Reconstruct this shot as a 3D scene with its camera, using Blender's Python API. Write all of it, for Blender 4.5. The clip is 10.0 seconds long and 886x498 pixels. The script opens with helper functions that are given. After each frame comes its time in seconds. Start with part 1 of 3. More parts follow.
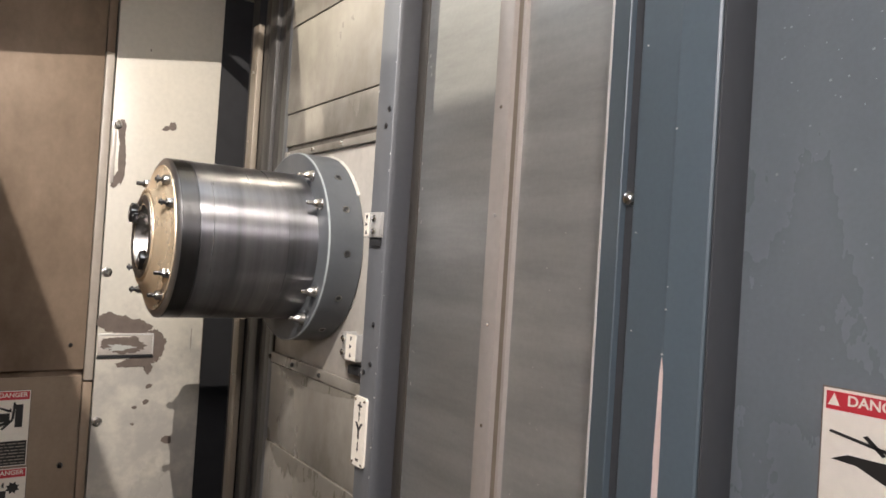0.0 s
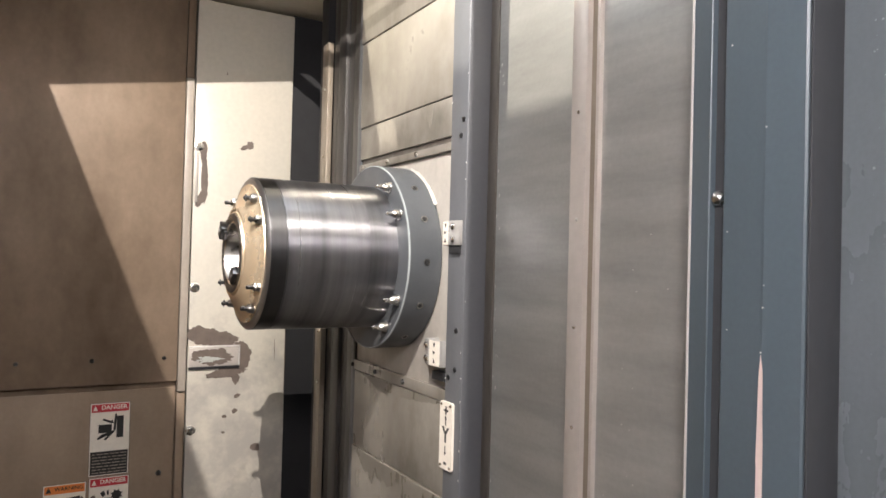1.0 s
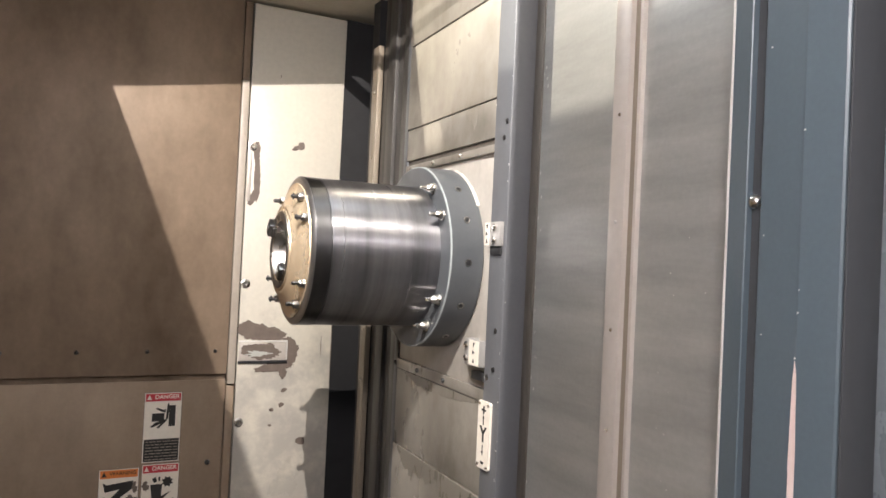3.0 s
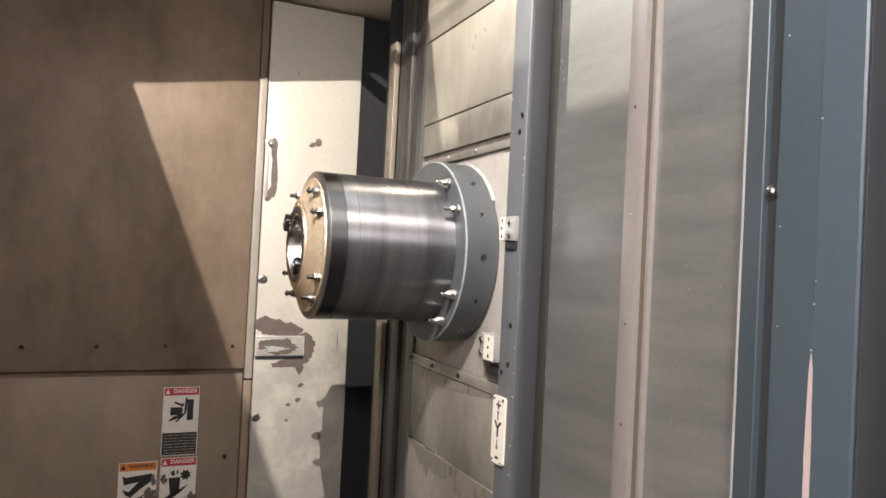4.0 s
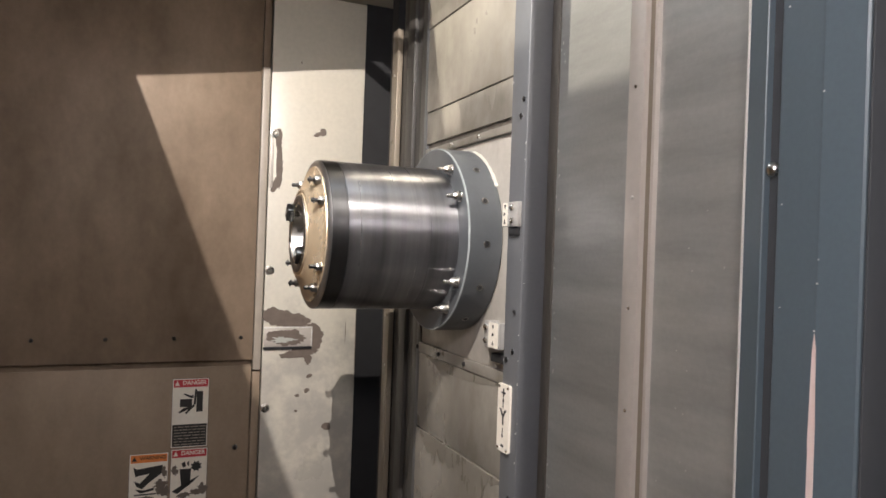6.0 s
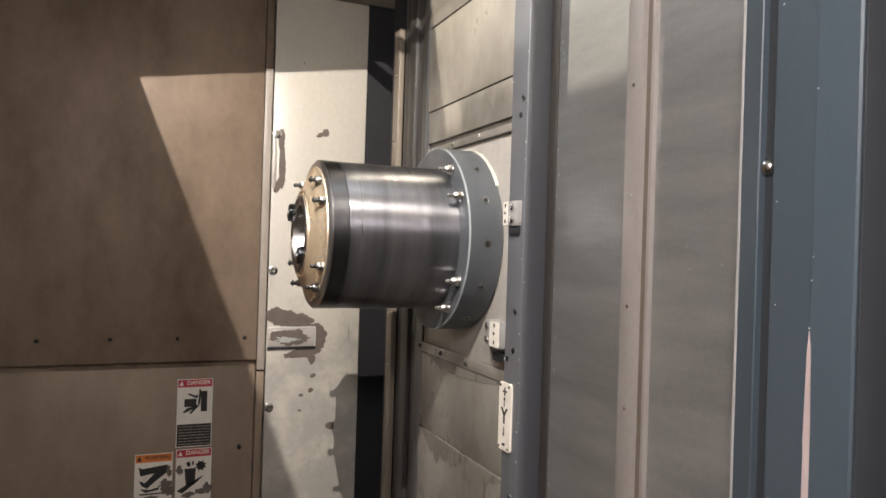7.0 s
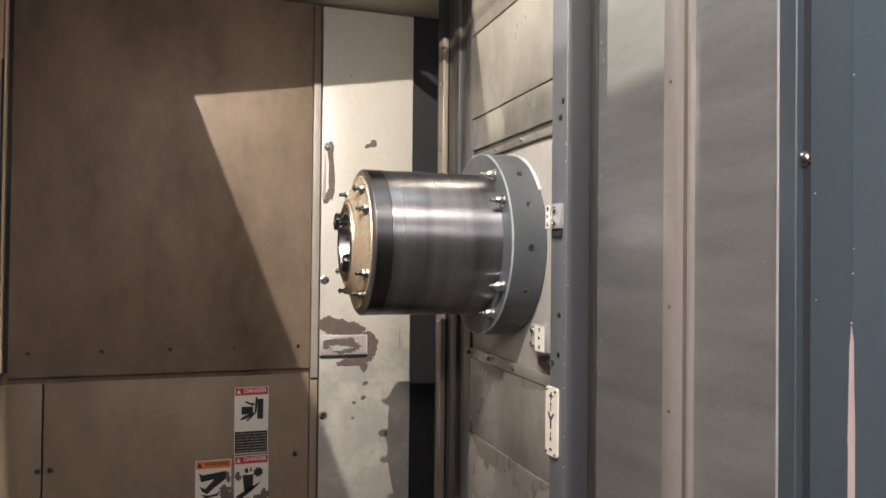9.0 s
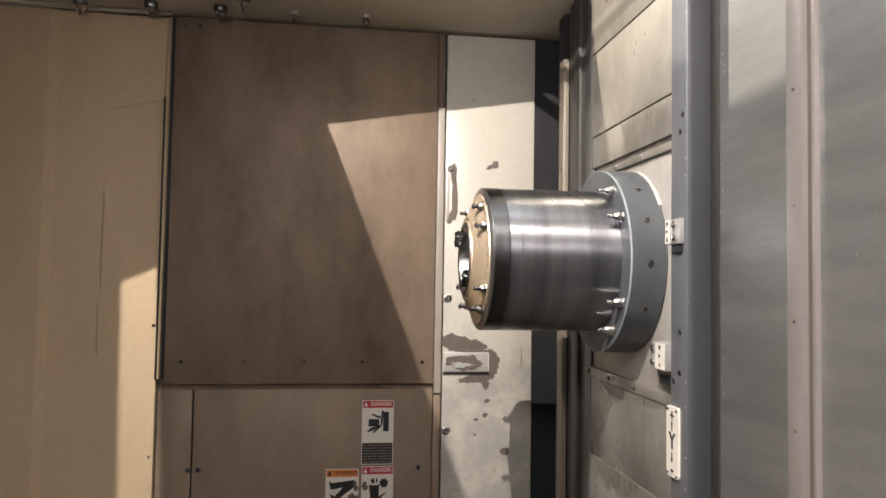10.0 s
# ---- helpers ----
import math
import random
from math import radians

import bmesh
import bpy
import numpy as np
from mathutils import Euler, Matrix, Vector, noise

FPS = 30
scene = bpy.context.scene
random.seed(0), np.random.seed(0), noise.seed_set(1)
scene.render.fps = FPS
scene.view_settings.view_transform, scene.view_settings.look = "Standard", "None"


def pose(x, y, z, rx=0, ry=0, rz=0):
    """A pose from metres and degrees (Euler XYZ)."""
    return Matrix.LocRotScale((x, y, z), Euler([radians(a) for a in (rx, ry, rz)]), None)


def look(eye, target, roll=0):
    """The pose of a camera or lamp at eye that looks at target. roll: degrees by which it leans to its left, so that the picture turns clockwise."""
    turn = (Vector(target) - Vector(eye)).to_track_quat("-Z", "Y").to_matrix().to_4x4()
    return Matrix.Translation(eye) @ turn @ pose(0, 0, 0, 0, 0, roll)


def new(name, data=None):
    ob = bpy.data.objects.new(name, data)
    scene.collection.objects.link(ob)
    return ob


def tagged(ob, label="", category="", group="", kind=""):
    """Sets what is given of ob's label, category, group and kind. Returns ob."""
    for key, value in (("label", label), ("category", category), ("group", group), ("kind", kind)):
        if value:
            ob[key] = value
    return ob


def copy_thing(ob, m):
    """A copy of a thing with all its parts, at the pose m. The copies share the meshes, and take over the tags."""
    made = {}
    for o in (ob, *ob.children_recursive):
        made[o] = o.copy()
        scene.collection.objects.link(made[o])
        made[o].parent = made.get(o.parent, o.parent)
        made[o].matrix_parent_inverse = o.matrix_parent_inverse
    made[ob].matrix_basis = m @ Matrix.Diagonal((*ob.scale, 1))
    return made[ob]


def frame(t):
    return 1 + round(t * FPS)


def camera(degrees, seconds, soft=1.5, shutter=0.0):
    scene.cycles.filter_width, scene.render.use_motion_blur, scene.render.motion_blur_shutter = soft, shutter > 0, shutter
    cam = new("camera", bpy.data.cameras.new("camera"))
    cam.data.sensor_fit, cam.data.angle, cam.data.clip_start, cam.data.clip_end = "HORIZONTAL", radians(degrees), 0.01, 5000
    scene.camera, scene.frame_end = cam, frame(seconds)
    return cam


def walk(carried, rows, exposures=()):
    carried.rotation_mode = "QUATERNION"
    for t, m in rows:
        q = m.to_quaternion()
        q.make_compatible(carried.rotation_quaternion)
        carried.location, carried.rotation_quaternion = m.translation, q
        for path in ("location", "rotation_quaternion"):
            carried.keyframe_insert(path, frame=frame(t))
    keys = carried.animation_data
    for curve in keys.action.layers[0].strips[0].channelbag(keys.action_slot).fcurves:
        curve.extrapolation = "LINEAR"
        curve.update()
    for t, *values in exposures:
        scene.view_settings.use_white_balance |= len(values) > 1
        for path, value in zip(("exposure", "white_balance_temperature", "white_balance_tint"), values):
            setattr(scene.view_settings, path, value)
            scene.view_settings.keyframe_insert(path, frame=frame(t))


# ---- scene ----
cam = camera(63.88, 10.0, soft=1.6)
PATH = [
    (0.0, pose(-0.2762, 0.0297, 1.4432, 90.879, -3.635, -34.983)),
    (0.5, pose(-0.2989, 0.0365, 1.4499, 91.206, -2.233, -34.305)),
    (1.0, pose(-0.3099, 0.0272, 1.4456, 90.979, -1.489, -29.976)),
    (1.5, pose(-0.3114, 0.0181, 1.4460, 90.781, -1.472, -27.720)),
    (2.0, pose(-0.3124, 0.0154, 1.4427, 90.758, -1.925, -27.162)),
    (2.5, pose(-0.3070, 0.0119, 1.4433, 90.934, -2.318, -26.628)),
    (4.0, pose(-0.2958, 0.0076, 1.4341, 90.953, -2.848, -24.386)),
    (4.5, pose(-0.2939, 0.0092, 1.4329, 90.642, -2.541, -24.023)),
    (5.0, pose(-0.2870, 0.0081, 1.4317, 90.487, -2.290, -23.779)),
    (5.5, pose(-0.2793, 0.0126, 1.4304, 90.245, -2.159, -23.543)),
    (7.0, pose(-0.2676, 0.0054, 1.4288, 90.128, -1.779, -22.786)),
    (7.5, pose(-0.2645, 0.0033, 1.4295, 90.164, -1.694, -22.617)),
    (8.0, pose(-0.2615, 0.0034, 1.4234, 90.147, -1.593, -21.873)),
    (8.5, pose(-0.2556, -0.0055, 1.4237, 90.427, -1.196, -19.988)),
    (9.0, pose(-0.2470, -0.0068, 1.4220, 90.819, -0.618, -18.152)),
    (9.5, pose(-0.2437, -0.0094, 1.4190, 91.837, -0.552, -14.874)),
    (10.0, pose(-0.2373, -0.0375, 1.4074, 92.652, -0.973, -7.894)),
]
walk(cam, PATH, [(0.0, 0.14), (1.0, 0.44), (2.5, 0.56), (4.0, 0.43), (5.0, 0.21), (7.5, 0.09), (9.0, 0.09), (9.5, 0.14), (10.0, 0.26)])

# ---- world and lamps ----
world = bpy.data.worlds.new("world")
scene.world = world
world.use_nodes = True
world.node_tree.nodes["Background"].inputs[0].default_value = (0.9, 0.95, 1.0, 1)
world.node_tree.nodes["Background"].inputs[1].default_value = 0.05

CEIL = 2.09          # underside of the ceiling
SKIN = 0.002         # its sheet thickness
LAMP_A = (-0.485, 0.20, 2.48)
LAMP_B = (-0.46, 1.80, 3.20)


def point_lamp(name, place, watts, radius, colour):
    data = bpy.data.lights.new(name, "POINT")
    data.energy, data.shadow_soft_size, data.color = watts, radius, colour
    ob = new(name, data)
    ob.location = place
    return ob


def area_lamp(name, m, watts, sx, sy, colour):
    data = bpy.data.lights.new(name, "AREA")
    data.shape, data.size, data.size_y, data.energy, data.color = "RECTANGLE", sx, sy, watts, colour
    ob = new(name, data)
    ob.matrix_world = m
    return ob


point_lamp("work_light", LAMP_A, 140, 0.004, (1.0, 0.92, 0.855))
point_lamp("roof_light", LAMP_B, 310, 0.02, (1.0, 0.91, 0.76))
# first area lamp is added fill for the right side, no known fixture
area_lamp("light_bar", look((-0.62, -0.30, 2.02), (0.30, 0.10, 1.24)), 17.0, 0.36, 0.22, (1.0, 0.925, 0.945))
area_lamp("slide_light", look((-0.06, 1.02, 2.07), (0.02, 1.05, 1.0)), 1.5, 0.34, 0.16, (0.93, 0.96, 1.0))


# ---- materials ----
def nodes_of(name):
    m = bpy.data.materials.new(name)
    m.use_nodes = True
    t = m.node_tree
    return m, t, t.nodes["Principled BSDF"]


def surface(name, base, other, rough=0.45, metal=0.0, scale=(6, 6, 6), amount=0.5, fine=90, bump=0.04, rough_var=0.15,
            chip=None, chip_at=0.68, chip_scale=9, spec=0.5, grain=0.035, brushed=0.0, worn=0.0, rings=0.0):
    """Two-scale mottled surface: stains (stretched by scale), grain, optional chips."""
    m, t, b = nodes_of(name)
    N, L = t.nodes.new, t.links.new
    co = N("ShaderNodeTexCoord")
    mp = N("ShaderNodeMapping")
    mp.inputs["Scale"].default_value = scale
    L(co.outputs["Object"], mp.inputs[0])
    n1 = N("ShaderNodeTexNoise")
    n1.inputs["Scale"].default_value, n1.inputs["Detail"].default_value, n1.inputs["Roughness"].default_value = 1.0, 6, 0.62
    L(mp.outputs[0], n1.inputs["Vector"])
    n2 = N("ShaderNodeTexNoise")
    n2.inputs["Scale"].default_value, n2.inputs["Detail"].default_value = fine, 4
    L(co.outputs["Object"], n2.inputs["Vector"])
    r1 = N("ShaderNodeMapRange")
    r1.inputs[1].default_value, r1.inputs[2].default_value, r1.inputs[4].default_value = 0.3, 0.7, amount
    L(n1.outputs[0], r1.inputs[0])
    mix = N("ShaderNodeMix")
    mix.data_type = "RGBA"
    mix.inputs[6].default_value, mix.inputs[7].default_value = (*base, 1), (*other, 1)
    L(r1.outputs[0], mix.inputs[0])
    g = N("ShaderNodeMapRange")
    g.inputs[1].default_value, g.inputs[2].default_value, g.inputs[3].default_value, g.inputs[4].default_value = 0.3, 0.7, 1 - grain, 1 + grain
    L(n2.outputs[0], g.inputs[0])
    mul = N("ShaderNodeMix")
    mul.data_type, mul.blend_type = "RGBA", "MULTIPLY"
    mul.inputs[0].default_value = 1
    L(mix.outputs[2], mul.inputs[6])
    L(g.outputs[0], mul.inputs[7])
    out = mul.outputs[2]
    rr = N("ShaderNodeMapRange")
    rr.inputs[1].default_value, rr.inputs[2].default_value = 0.3, 0.7
    rr.inputs[3].default_value, rr.inputs[4].default_value = max(0.05, rough - rough_var), min(1, rough + rough_var)
    L(n1.outputs[0], rr.inputs[0])
    L(rr.outputs[0], b.inputs["Roughness"])
    b.inputs["Metallic"].default_value = metal
    b.inputs["Specular IOR Level"].default_value = spec
    bp = N("ShaderNodeBump")
    bp.inputs["Strength"].default_value, bp.inputs["Distance"].default_value = bump, 0.002
    L(n2.outputs[0], bp.inputs["Height"])
    L(bp.outputs[0], b.inputs["Normal"])
    if brushed:
        tg = N("ShaderNodeTangent")
        tg.direction_type, tg.axis = "RADIAL", "X"
        L(tg.outputs[0], b.inputs["Tangent"])
        b.inputs["Anisotropic"].default_value = brushed
        b.inputs["Anisotropic Rotation"].default_value = 0.25
    if rings:
        mq = N("ShaderNodeMapping")
        mq.inputs["Scale"].default_value = (26, 2.2, 2.2)
        L(co.outputs["Object"], mq.inputs[0])
        nq = N("ShaderNodeTexNoise")
        nq.inputs["Scale"].default_value, nq.inputs["Detail"].default_value = 1.0, 3
        L(mq.outputs[0], nq.inputs["Vector"])
        rq = N("ShaderNodeMapRange")
        rq.inputs[1].default_value, rq.inputs[2].default_value, rq.inputs[3].default_value = 0.34, 0.56, 1 - rings
        L(nq.outputs[0], rq.inputs[0])
        mr = N("ShaderNodeMix")
        mr.data_type, mr.blend_type = "RGBA", "MULTIPLY"
        mr.inputs[0].default_value = 1
        L(out, mr.inputs[6])
        L(rq.outputs[0], mr.inputs[7])
        out = mr.outputs[2]
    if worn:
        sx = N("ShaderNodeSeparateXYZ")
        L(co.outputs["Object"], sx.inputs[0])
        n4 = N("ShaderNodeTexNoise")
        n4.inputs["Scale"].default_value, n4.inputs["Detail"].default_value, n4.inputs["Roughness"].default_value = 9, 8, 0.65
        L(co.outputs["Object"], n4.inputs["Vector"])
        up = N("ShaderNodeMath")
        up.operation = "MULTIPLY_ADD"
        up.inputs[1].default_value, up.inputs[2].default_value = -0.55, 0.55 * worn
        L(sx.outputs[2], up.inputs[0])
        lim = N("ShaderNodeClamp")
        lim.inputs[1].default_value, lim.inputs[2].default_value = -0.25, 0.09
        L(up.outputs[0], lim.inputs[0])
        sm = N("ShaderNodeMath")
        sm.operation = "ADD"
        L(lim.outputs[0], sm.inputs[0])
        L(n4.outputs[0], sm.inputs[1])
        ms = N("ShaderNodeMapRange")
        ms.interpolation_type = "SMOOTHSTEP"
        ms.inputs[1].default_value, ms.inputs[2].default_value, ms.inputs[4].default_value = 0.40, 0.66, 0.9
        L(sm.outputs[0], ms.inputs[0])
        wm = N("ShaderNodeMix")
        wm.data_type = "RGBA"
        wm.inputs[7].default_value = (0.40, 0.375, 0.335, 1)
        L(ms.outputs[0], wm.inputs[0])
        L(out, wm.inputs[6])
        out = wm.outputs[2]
    if chip:
        n3 = N("ShaderNodeTexNoise")
        n3.inputs["Scale"].default_value, n3.inputs["Detail"].default_value = chip_scale, 5
        L(co.outputs["Object"], n3.inputs["Vector"])
        st = N("ShaderNodeMapRange")
        st.inputs[1].default_value, st.inputs[2].default_value = chip_at, chip_at + 0.012
        L(n3.outputs[0], st.inputs[0])
        cm = N("ShaderNodeMix")
        cm.data_type = "RGBA"
        cm.inputs[7].default_value = (*chip, 1)
        L(st.outputs[0], cm.inputs[0])
        L(out, cm.inputs[6])
        out = cm.outputs[2]
    L(out, b.inputs["Base Color"])
    return m


CREAM = surface("cream_paint", (0.70, 0.545, 0.36), (0.54, 0.41, 0.26), 0.52, scale=(3, 3, 1.2), amount=0.75, spec=0.15)
CEILPAINT = surface("ceiling_paint", (0.80, 0.74, 0.62), (0.62, 0.56, 0.45), 0.5, scale=(5, 9, 5), amount=0.8, spec=0.3)
# dark groove strip, and the painted shade on the jamb's end face
JAMBDARK = surface("dark_strip_and_shade", (0.062, 0.066, 0.072), (0.045, 0.048, 0.053), 0.55, scale=(8, 8, 2), spec=0.3)
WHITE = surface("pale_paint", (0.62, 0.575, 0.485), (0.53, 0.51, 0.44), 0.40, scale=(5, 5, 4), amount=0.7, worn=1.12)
COVER = surface("grimy_cover", (0.290, 0.218, 0.158), (0.108, 0.074, 0.048), 0.50, metal=0.1, scale=(5, 5, 2.6), amount=0.9, rough_var=0.1, spec=0.22)
LOWER = surface("lower_cover", (0.340, 0.262, 0.190), (0.150, 0.108, 0.074), 0.48, metal=0.1, scale=(3.5, 3.5, 1.8), amount=0.9, rough_var=0.1, spec=0.25)
LIP = surface("worn_lip", (0.44, 0.39, 0.33), (0.33, 0.285, 0.235), 0.42, scale=(20, 20, 6), amount=0.9)
STAIN = surface("primer_stain", (0.165, 0.130, 0.108), (0.105, 0.080, 0.066), 0.6, scale=(40, 40, 40))
# grey tone varies in uneven horizontal bands
SHEET = surface("steel_sheet", (0.49, 0.49, 0.465), (0.30, 0.30, 0.283), 0.36, metal=0.42, scale=(2.2, 2.4, 15), amount=0.95, rough_var=0.07, fine=160, bump=0.012)
PLATE = surface("slide_plate", (0.37, 0.345, 0.305), (0.17, 0.155, 0.13), 0.36, metal=0.3, scale=(6, 7, 4.5), amount=1.0, fine=60)
STRIP = surface("pale_strip", (0.58, 0.53, 0.48), (0.47, 0.43, 0.385), 0.4, metal=0.2, scale=(10, 10, 2))
HEAD = surface("head_plate", (0.50, 0.47, 0.425), (0.34, 0.315, 0.28), 0.42, metal=0.2, scale=(9, 10, 6), amount=0.8)
TAN = surface("tan_strip", (0.30, 0.255, 0.20), (0.20, 0.168, 0.13), 0.4, metal=0.2, scale=(10, 10, 3))
BLUE = surface("blue_grey_paint", (0.104, 0.136, 0.158), (0.080, 0.108, 0.128), 0.40, scale=(5, 5, 1.5), rough_var=0.08, fine=220)
GREY = surface("grey_paint", (0.120, 0.125, 0.134), (0.094, 0.098, 0.106), 0.42, scale=(6, 6, 2), fine=180, chip=(0.5, 0.5, 0.48), chip_at=0.77, chip_scale=110)
FLANGE = surface("flange_paint", (0.082, 0.089, 0.096), (0.060, 0.065, 0.071), 0.42, scale=(8, 8, 8), fine=180, chip=(0.35, 0.35, 0.34), chip_at=0.79, chip_scale=90)
DARKGREY = surface("dark_grey_paint", (0.052, 0.048, 0.044), (0.034, 0.031, 0.028), 0.4, scale=(8, 8, 1))
WIPER = surface("brown_seal", (0.115, 0.102, 0.088), (0.075, 0.066, 0.056), 0.5, scale=(40, 40, 6), amount=0.8)
# rubber black, also used as painted shade in the wall gaps
BLACK = surface("black_rubber_and_shade", (0.018, 0.018, 0.02), (0.012, 0.012, 0.012), 0.6)
STEEL = surface("turned_steel", (0.37, 0.37, 0.39), (0.24, 0.24, 0.255), 0.31, metal=0.93, scale=(45, 1.5, 1.5), amount=0.9, rough_var=0.06, bump=0.012, brushed=0.9, rings=0.34)
DARKSTEEL = surface("dark_steel", (0.16, 0.16, 0.165), (0.12, 0.12, 0.125), 0.30, metal=1.0, scale=(60, 2, 2), rough_var=0.06, brushed=0.7)
BRIGHT = surface("bright_steel", (0.72, 0.70, 0.67), (0.6, 0.58, 0.55), 0.25, metal=1.0, scale=(30, 30, 30))
RINGSTEEL = surface("ring_steel", (0.52, 0.52, 0.53), (0.40, 0.40, 0.41), 0.30, metal=0.95, scale=(60, 4, 4), rough_var=0.06, brushed=0.6)
WORNRIM = surface("rubbed_rim", (0.34, 0.37, 0.37), (0.20, 0.22, 0.23), 0.42, scale=(30, 30, 30), amount=0.9)
PALEEDGE = surface("lit_paint_edge", (0.44, 0.43, 0.39), (0.34, 0.33, 0.30), 0.55, scale=(60, 60, 60))
OIL = surface("oil_run", (0.185, 0.168, 0.140), (0.27, 0.25, 0.215), 0.32, metal=0.2, scale=(16, 22, 9), amount=1.0)
PINKSTRIP = surface("pale_pink", (0.80, 0.68, 0.63), (0.72, 0.55, 0.50), 0.5, scale=(90, 90, 12), amount=0.9)
STUD = surface("zinc_bolt", (0.34, 0.33, 0.31), (0.22, 0.21, 0.20), 0.32, metal=1.0, scale=(50, 50, 50))
BRASS = surface("brass", (0.90, 0.75, 0.55), (0.78, 0.59, 0.37), 0.30, metal=0.6, scale=(30, 8, 8), amount=0.7)
PAPER = surface("label_white", (0.80, 0.75, 0.66), (0.70, 0.64, 0.55), 0.5, scale=(30, 30, 30), amount=0.5)
RED = surface("label_red", (0.52, 0.035, 0.05), (0.42, 0.03, 0.04), 0.45, scale=(30, 30, 30))
ORANGE = surface("label_orange", (0.72, 0.22, 0.05), (0.6, 0.17, 0.04), 0.45, scale=(30, 30, 30))
INK = surface("label_ink", (0.018, 0.017, 0.016), (0.03, 0.028, 0.025), 0.5, scale=(30, 30, 30))
DOOR = surface("door_paint", (0.185, 0.210, 0.228), (0.112, 0.133, 0.150), 0.28, scale=(7, 7, 4), rough_var=0.12, fine=220, chip=(0.35, 0.42, 0.44), chip_at=0.735, chip_scale=240)
BARE = surface("bare_edge", (0.80, 0.78, 0.74), (0.60, 0.58, 0.54), 0.45, metal=0.2, scale=(50, 50, 30))
BRACKET = surface("plated_bracket", (0.46, 0.45, 0.43), (0.34, 0.33, 0.31), 0.35, metal=0.35, scale=(60, 60, 60))
SPLASH = surface("dried_coolant", (0.34, 0.38, 0.39), (0.24, 0.28, 0.29), 0.4, scale=(60, 60, 60))
FLOOR = surface("floor_sheet", (0.13, 0.12, 0.105), (0.08, 0.073, 0.063), 0.5, scale=(4, 4, 4))
GRIME = surface("grime", (0.46, 0.36, 0.245), (0.36, 0.28, 0.19), 0.55, scale=(40, 40, 10))
GRIMELIGHT = surface("faded_print", (0.36, 0.32, 0.27), (0.22, 0.19, 0.16), 0.5, scale=(60, 60, 60), amount=1.0)
WORN = surface("worn_paint", (0.50, 0.51, 0.47), (0.40, 0.41, 0.38), 0.5, scale=(60, 60, 60))


# ---- mesh helpers ----
def add_box(bm, x0, x1, y0, y1, z0, z1, bevel=0.0, segments=2):
    m = Matrix.LocRotScale(((x0 + x1) / 2, (y0 + y1) / 2, (z0 + z1) / 2), None, (abs(x1 - x0), abs(y1 - y0), abs(z1 - z0)))
    made = bmesh.ops.create_cube(bm, size=1, matrix=m)
    if bevel:
        es = {e for v in made["verts"] for e in v.link_edges}
        bmesh.ops.bevel(bm, geom=list(es), offset=bevel, segments=segments, profile=0.5, affect="EDGES")
    return bm


def boxm(x0, x1, y0, y1, z0, z1, bevel=0.0, segments=2):
    return add_box(bmesh.new(), x0, x1, y0, y1, z0, z1, bevel, segments)


def frame_along(axis, place):
    """A matrix that takes z to axis, at place."""
    return Matrix.Translation(place) @ Vector(axis).to_track_quat("Z", "Y").to_matrix().to_4x4()


def add_lathe(bm, profile, m, n=48):
    """Turn (height, radius) pairs round z, then move by m. Radius 0 closes an end."""
    rings = []
    for h, r in profile:
        if r <= 1e-6:
            rings.append([bm.verts.new(m @ Vector((0, 0, h)))])
        else:
            rings.append([bm.verts.new(m @ Vector((r * math.cos(2 * math.pi * k / n), r * math.sin(2 * math.pi * k / n), h))) for k in range(n)])
    for a, b in zip(rings, rings[1:]):
        for k in range(n):
            j = (k + 1) % n
            if len(a) == 1 and len(b) == 1:
                continue
            if len(a) == 1:
                bm.faces.new((a[0], b[j], b[k]))
            elif len(b) == 1:
                bm.faces.new((a[k], a[j], b[0]))
            else:
                bm.faces.new((a[k], a[j], b[j], b[k]))
    return bm


def lathe(profile, m, n=48):
    return add_lathe(bmesh.new(), profile, m, n)


def add_prism(bm, outline, z0, z1):
    """Extrude a plan outline (x, y) from z0 to z1."""
    lo = [bm.verts.new((x, y, z0)) for x, y in outline]
    hi = [bm.verts.new((x, y, z1)) for x, y in outline]
    n = len(outline)
    for k in range(n):
        j = (k + 1) % n
        bm.faces.new((lo[k], lo[j], hi[j], hi[k]))
    bm.faces.new(hi)
    bm.faces.new(lo[::-1])
    return bm


def finish(name, bm, material, parent=None, smooth=True):
    bmesh.ops.recalc_face_normals(bm, faces=bm.faces)
    me = bpy.data.meshes.new(name)
    bm.to_mesh(me)
    bm.free()
    me.materials.append(material)
    if smooth:
        for poly in me.polygons:
            poly.use_smooth = True
        me.set_sharp_from_angle(angle=radians(32))
    ob = new(name, me)
    if parent:
        ob.parent = parent
    return ob


def part(name, bm, material, parent, label=""):
    return tagged(finish(name, bm, material, parent), label)


def thing(name, label, category, place=(0, 0, 0), group="", kind=""):
    ob = new(name)
    ob.empty_display_size = 0.05
    ob.location = place
    return tagged(ob, label, category, group, kind)


def solid(name, bm, material, label, category, group="", kind=""):
    return tagged(finish(name, bm, material), label, category, group, kind)


def structure(name, bm, material, label="", category=""):
    return tagged(finish(name, bm, material), label, category, kind="structure")


def bolt_profile(r, h):
    return [(0, 0), (0, r), (h * 0.7, r), (h, r * 0.75), (h, r * 0.45), (h * 0.55, r * 0.42), (h * 0.55, 0)]


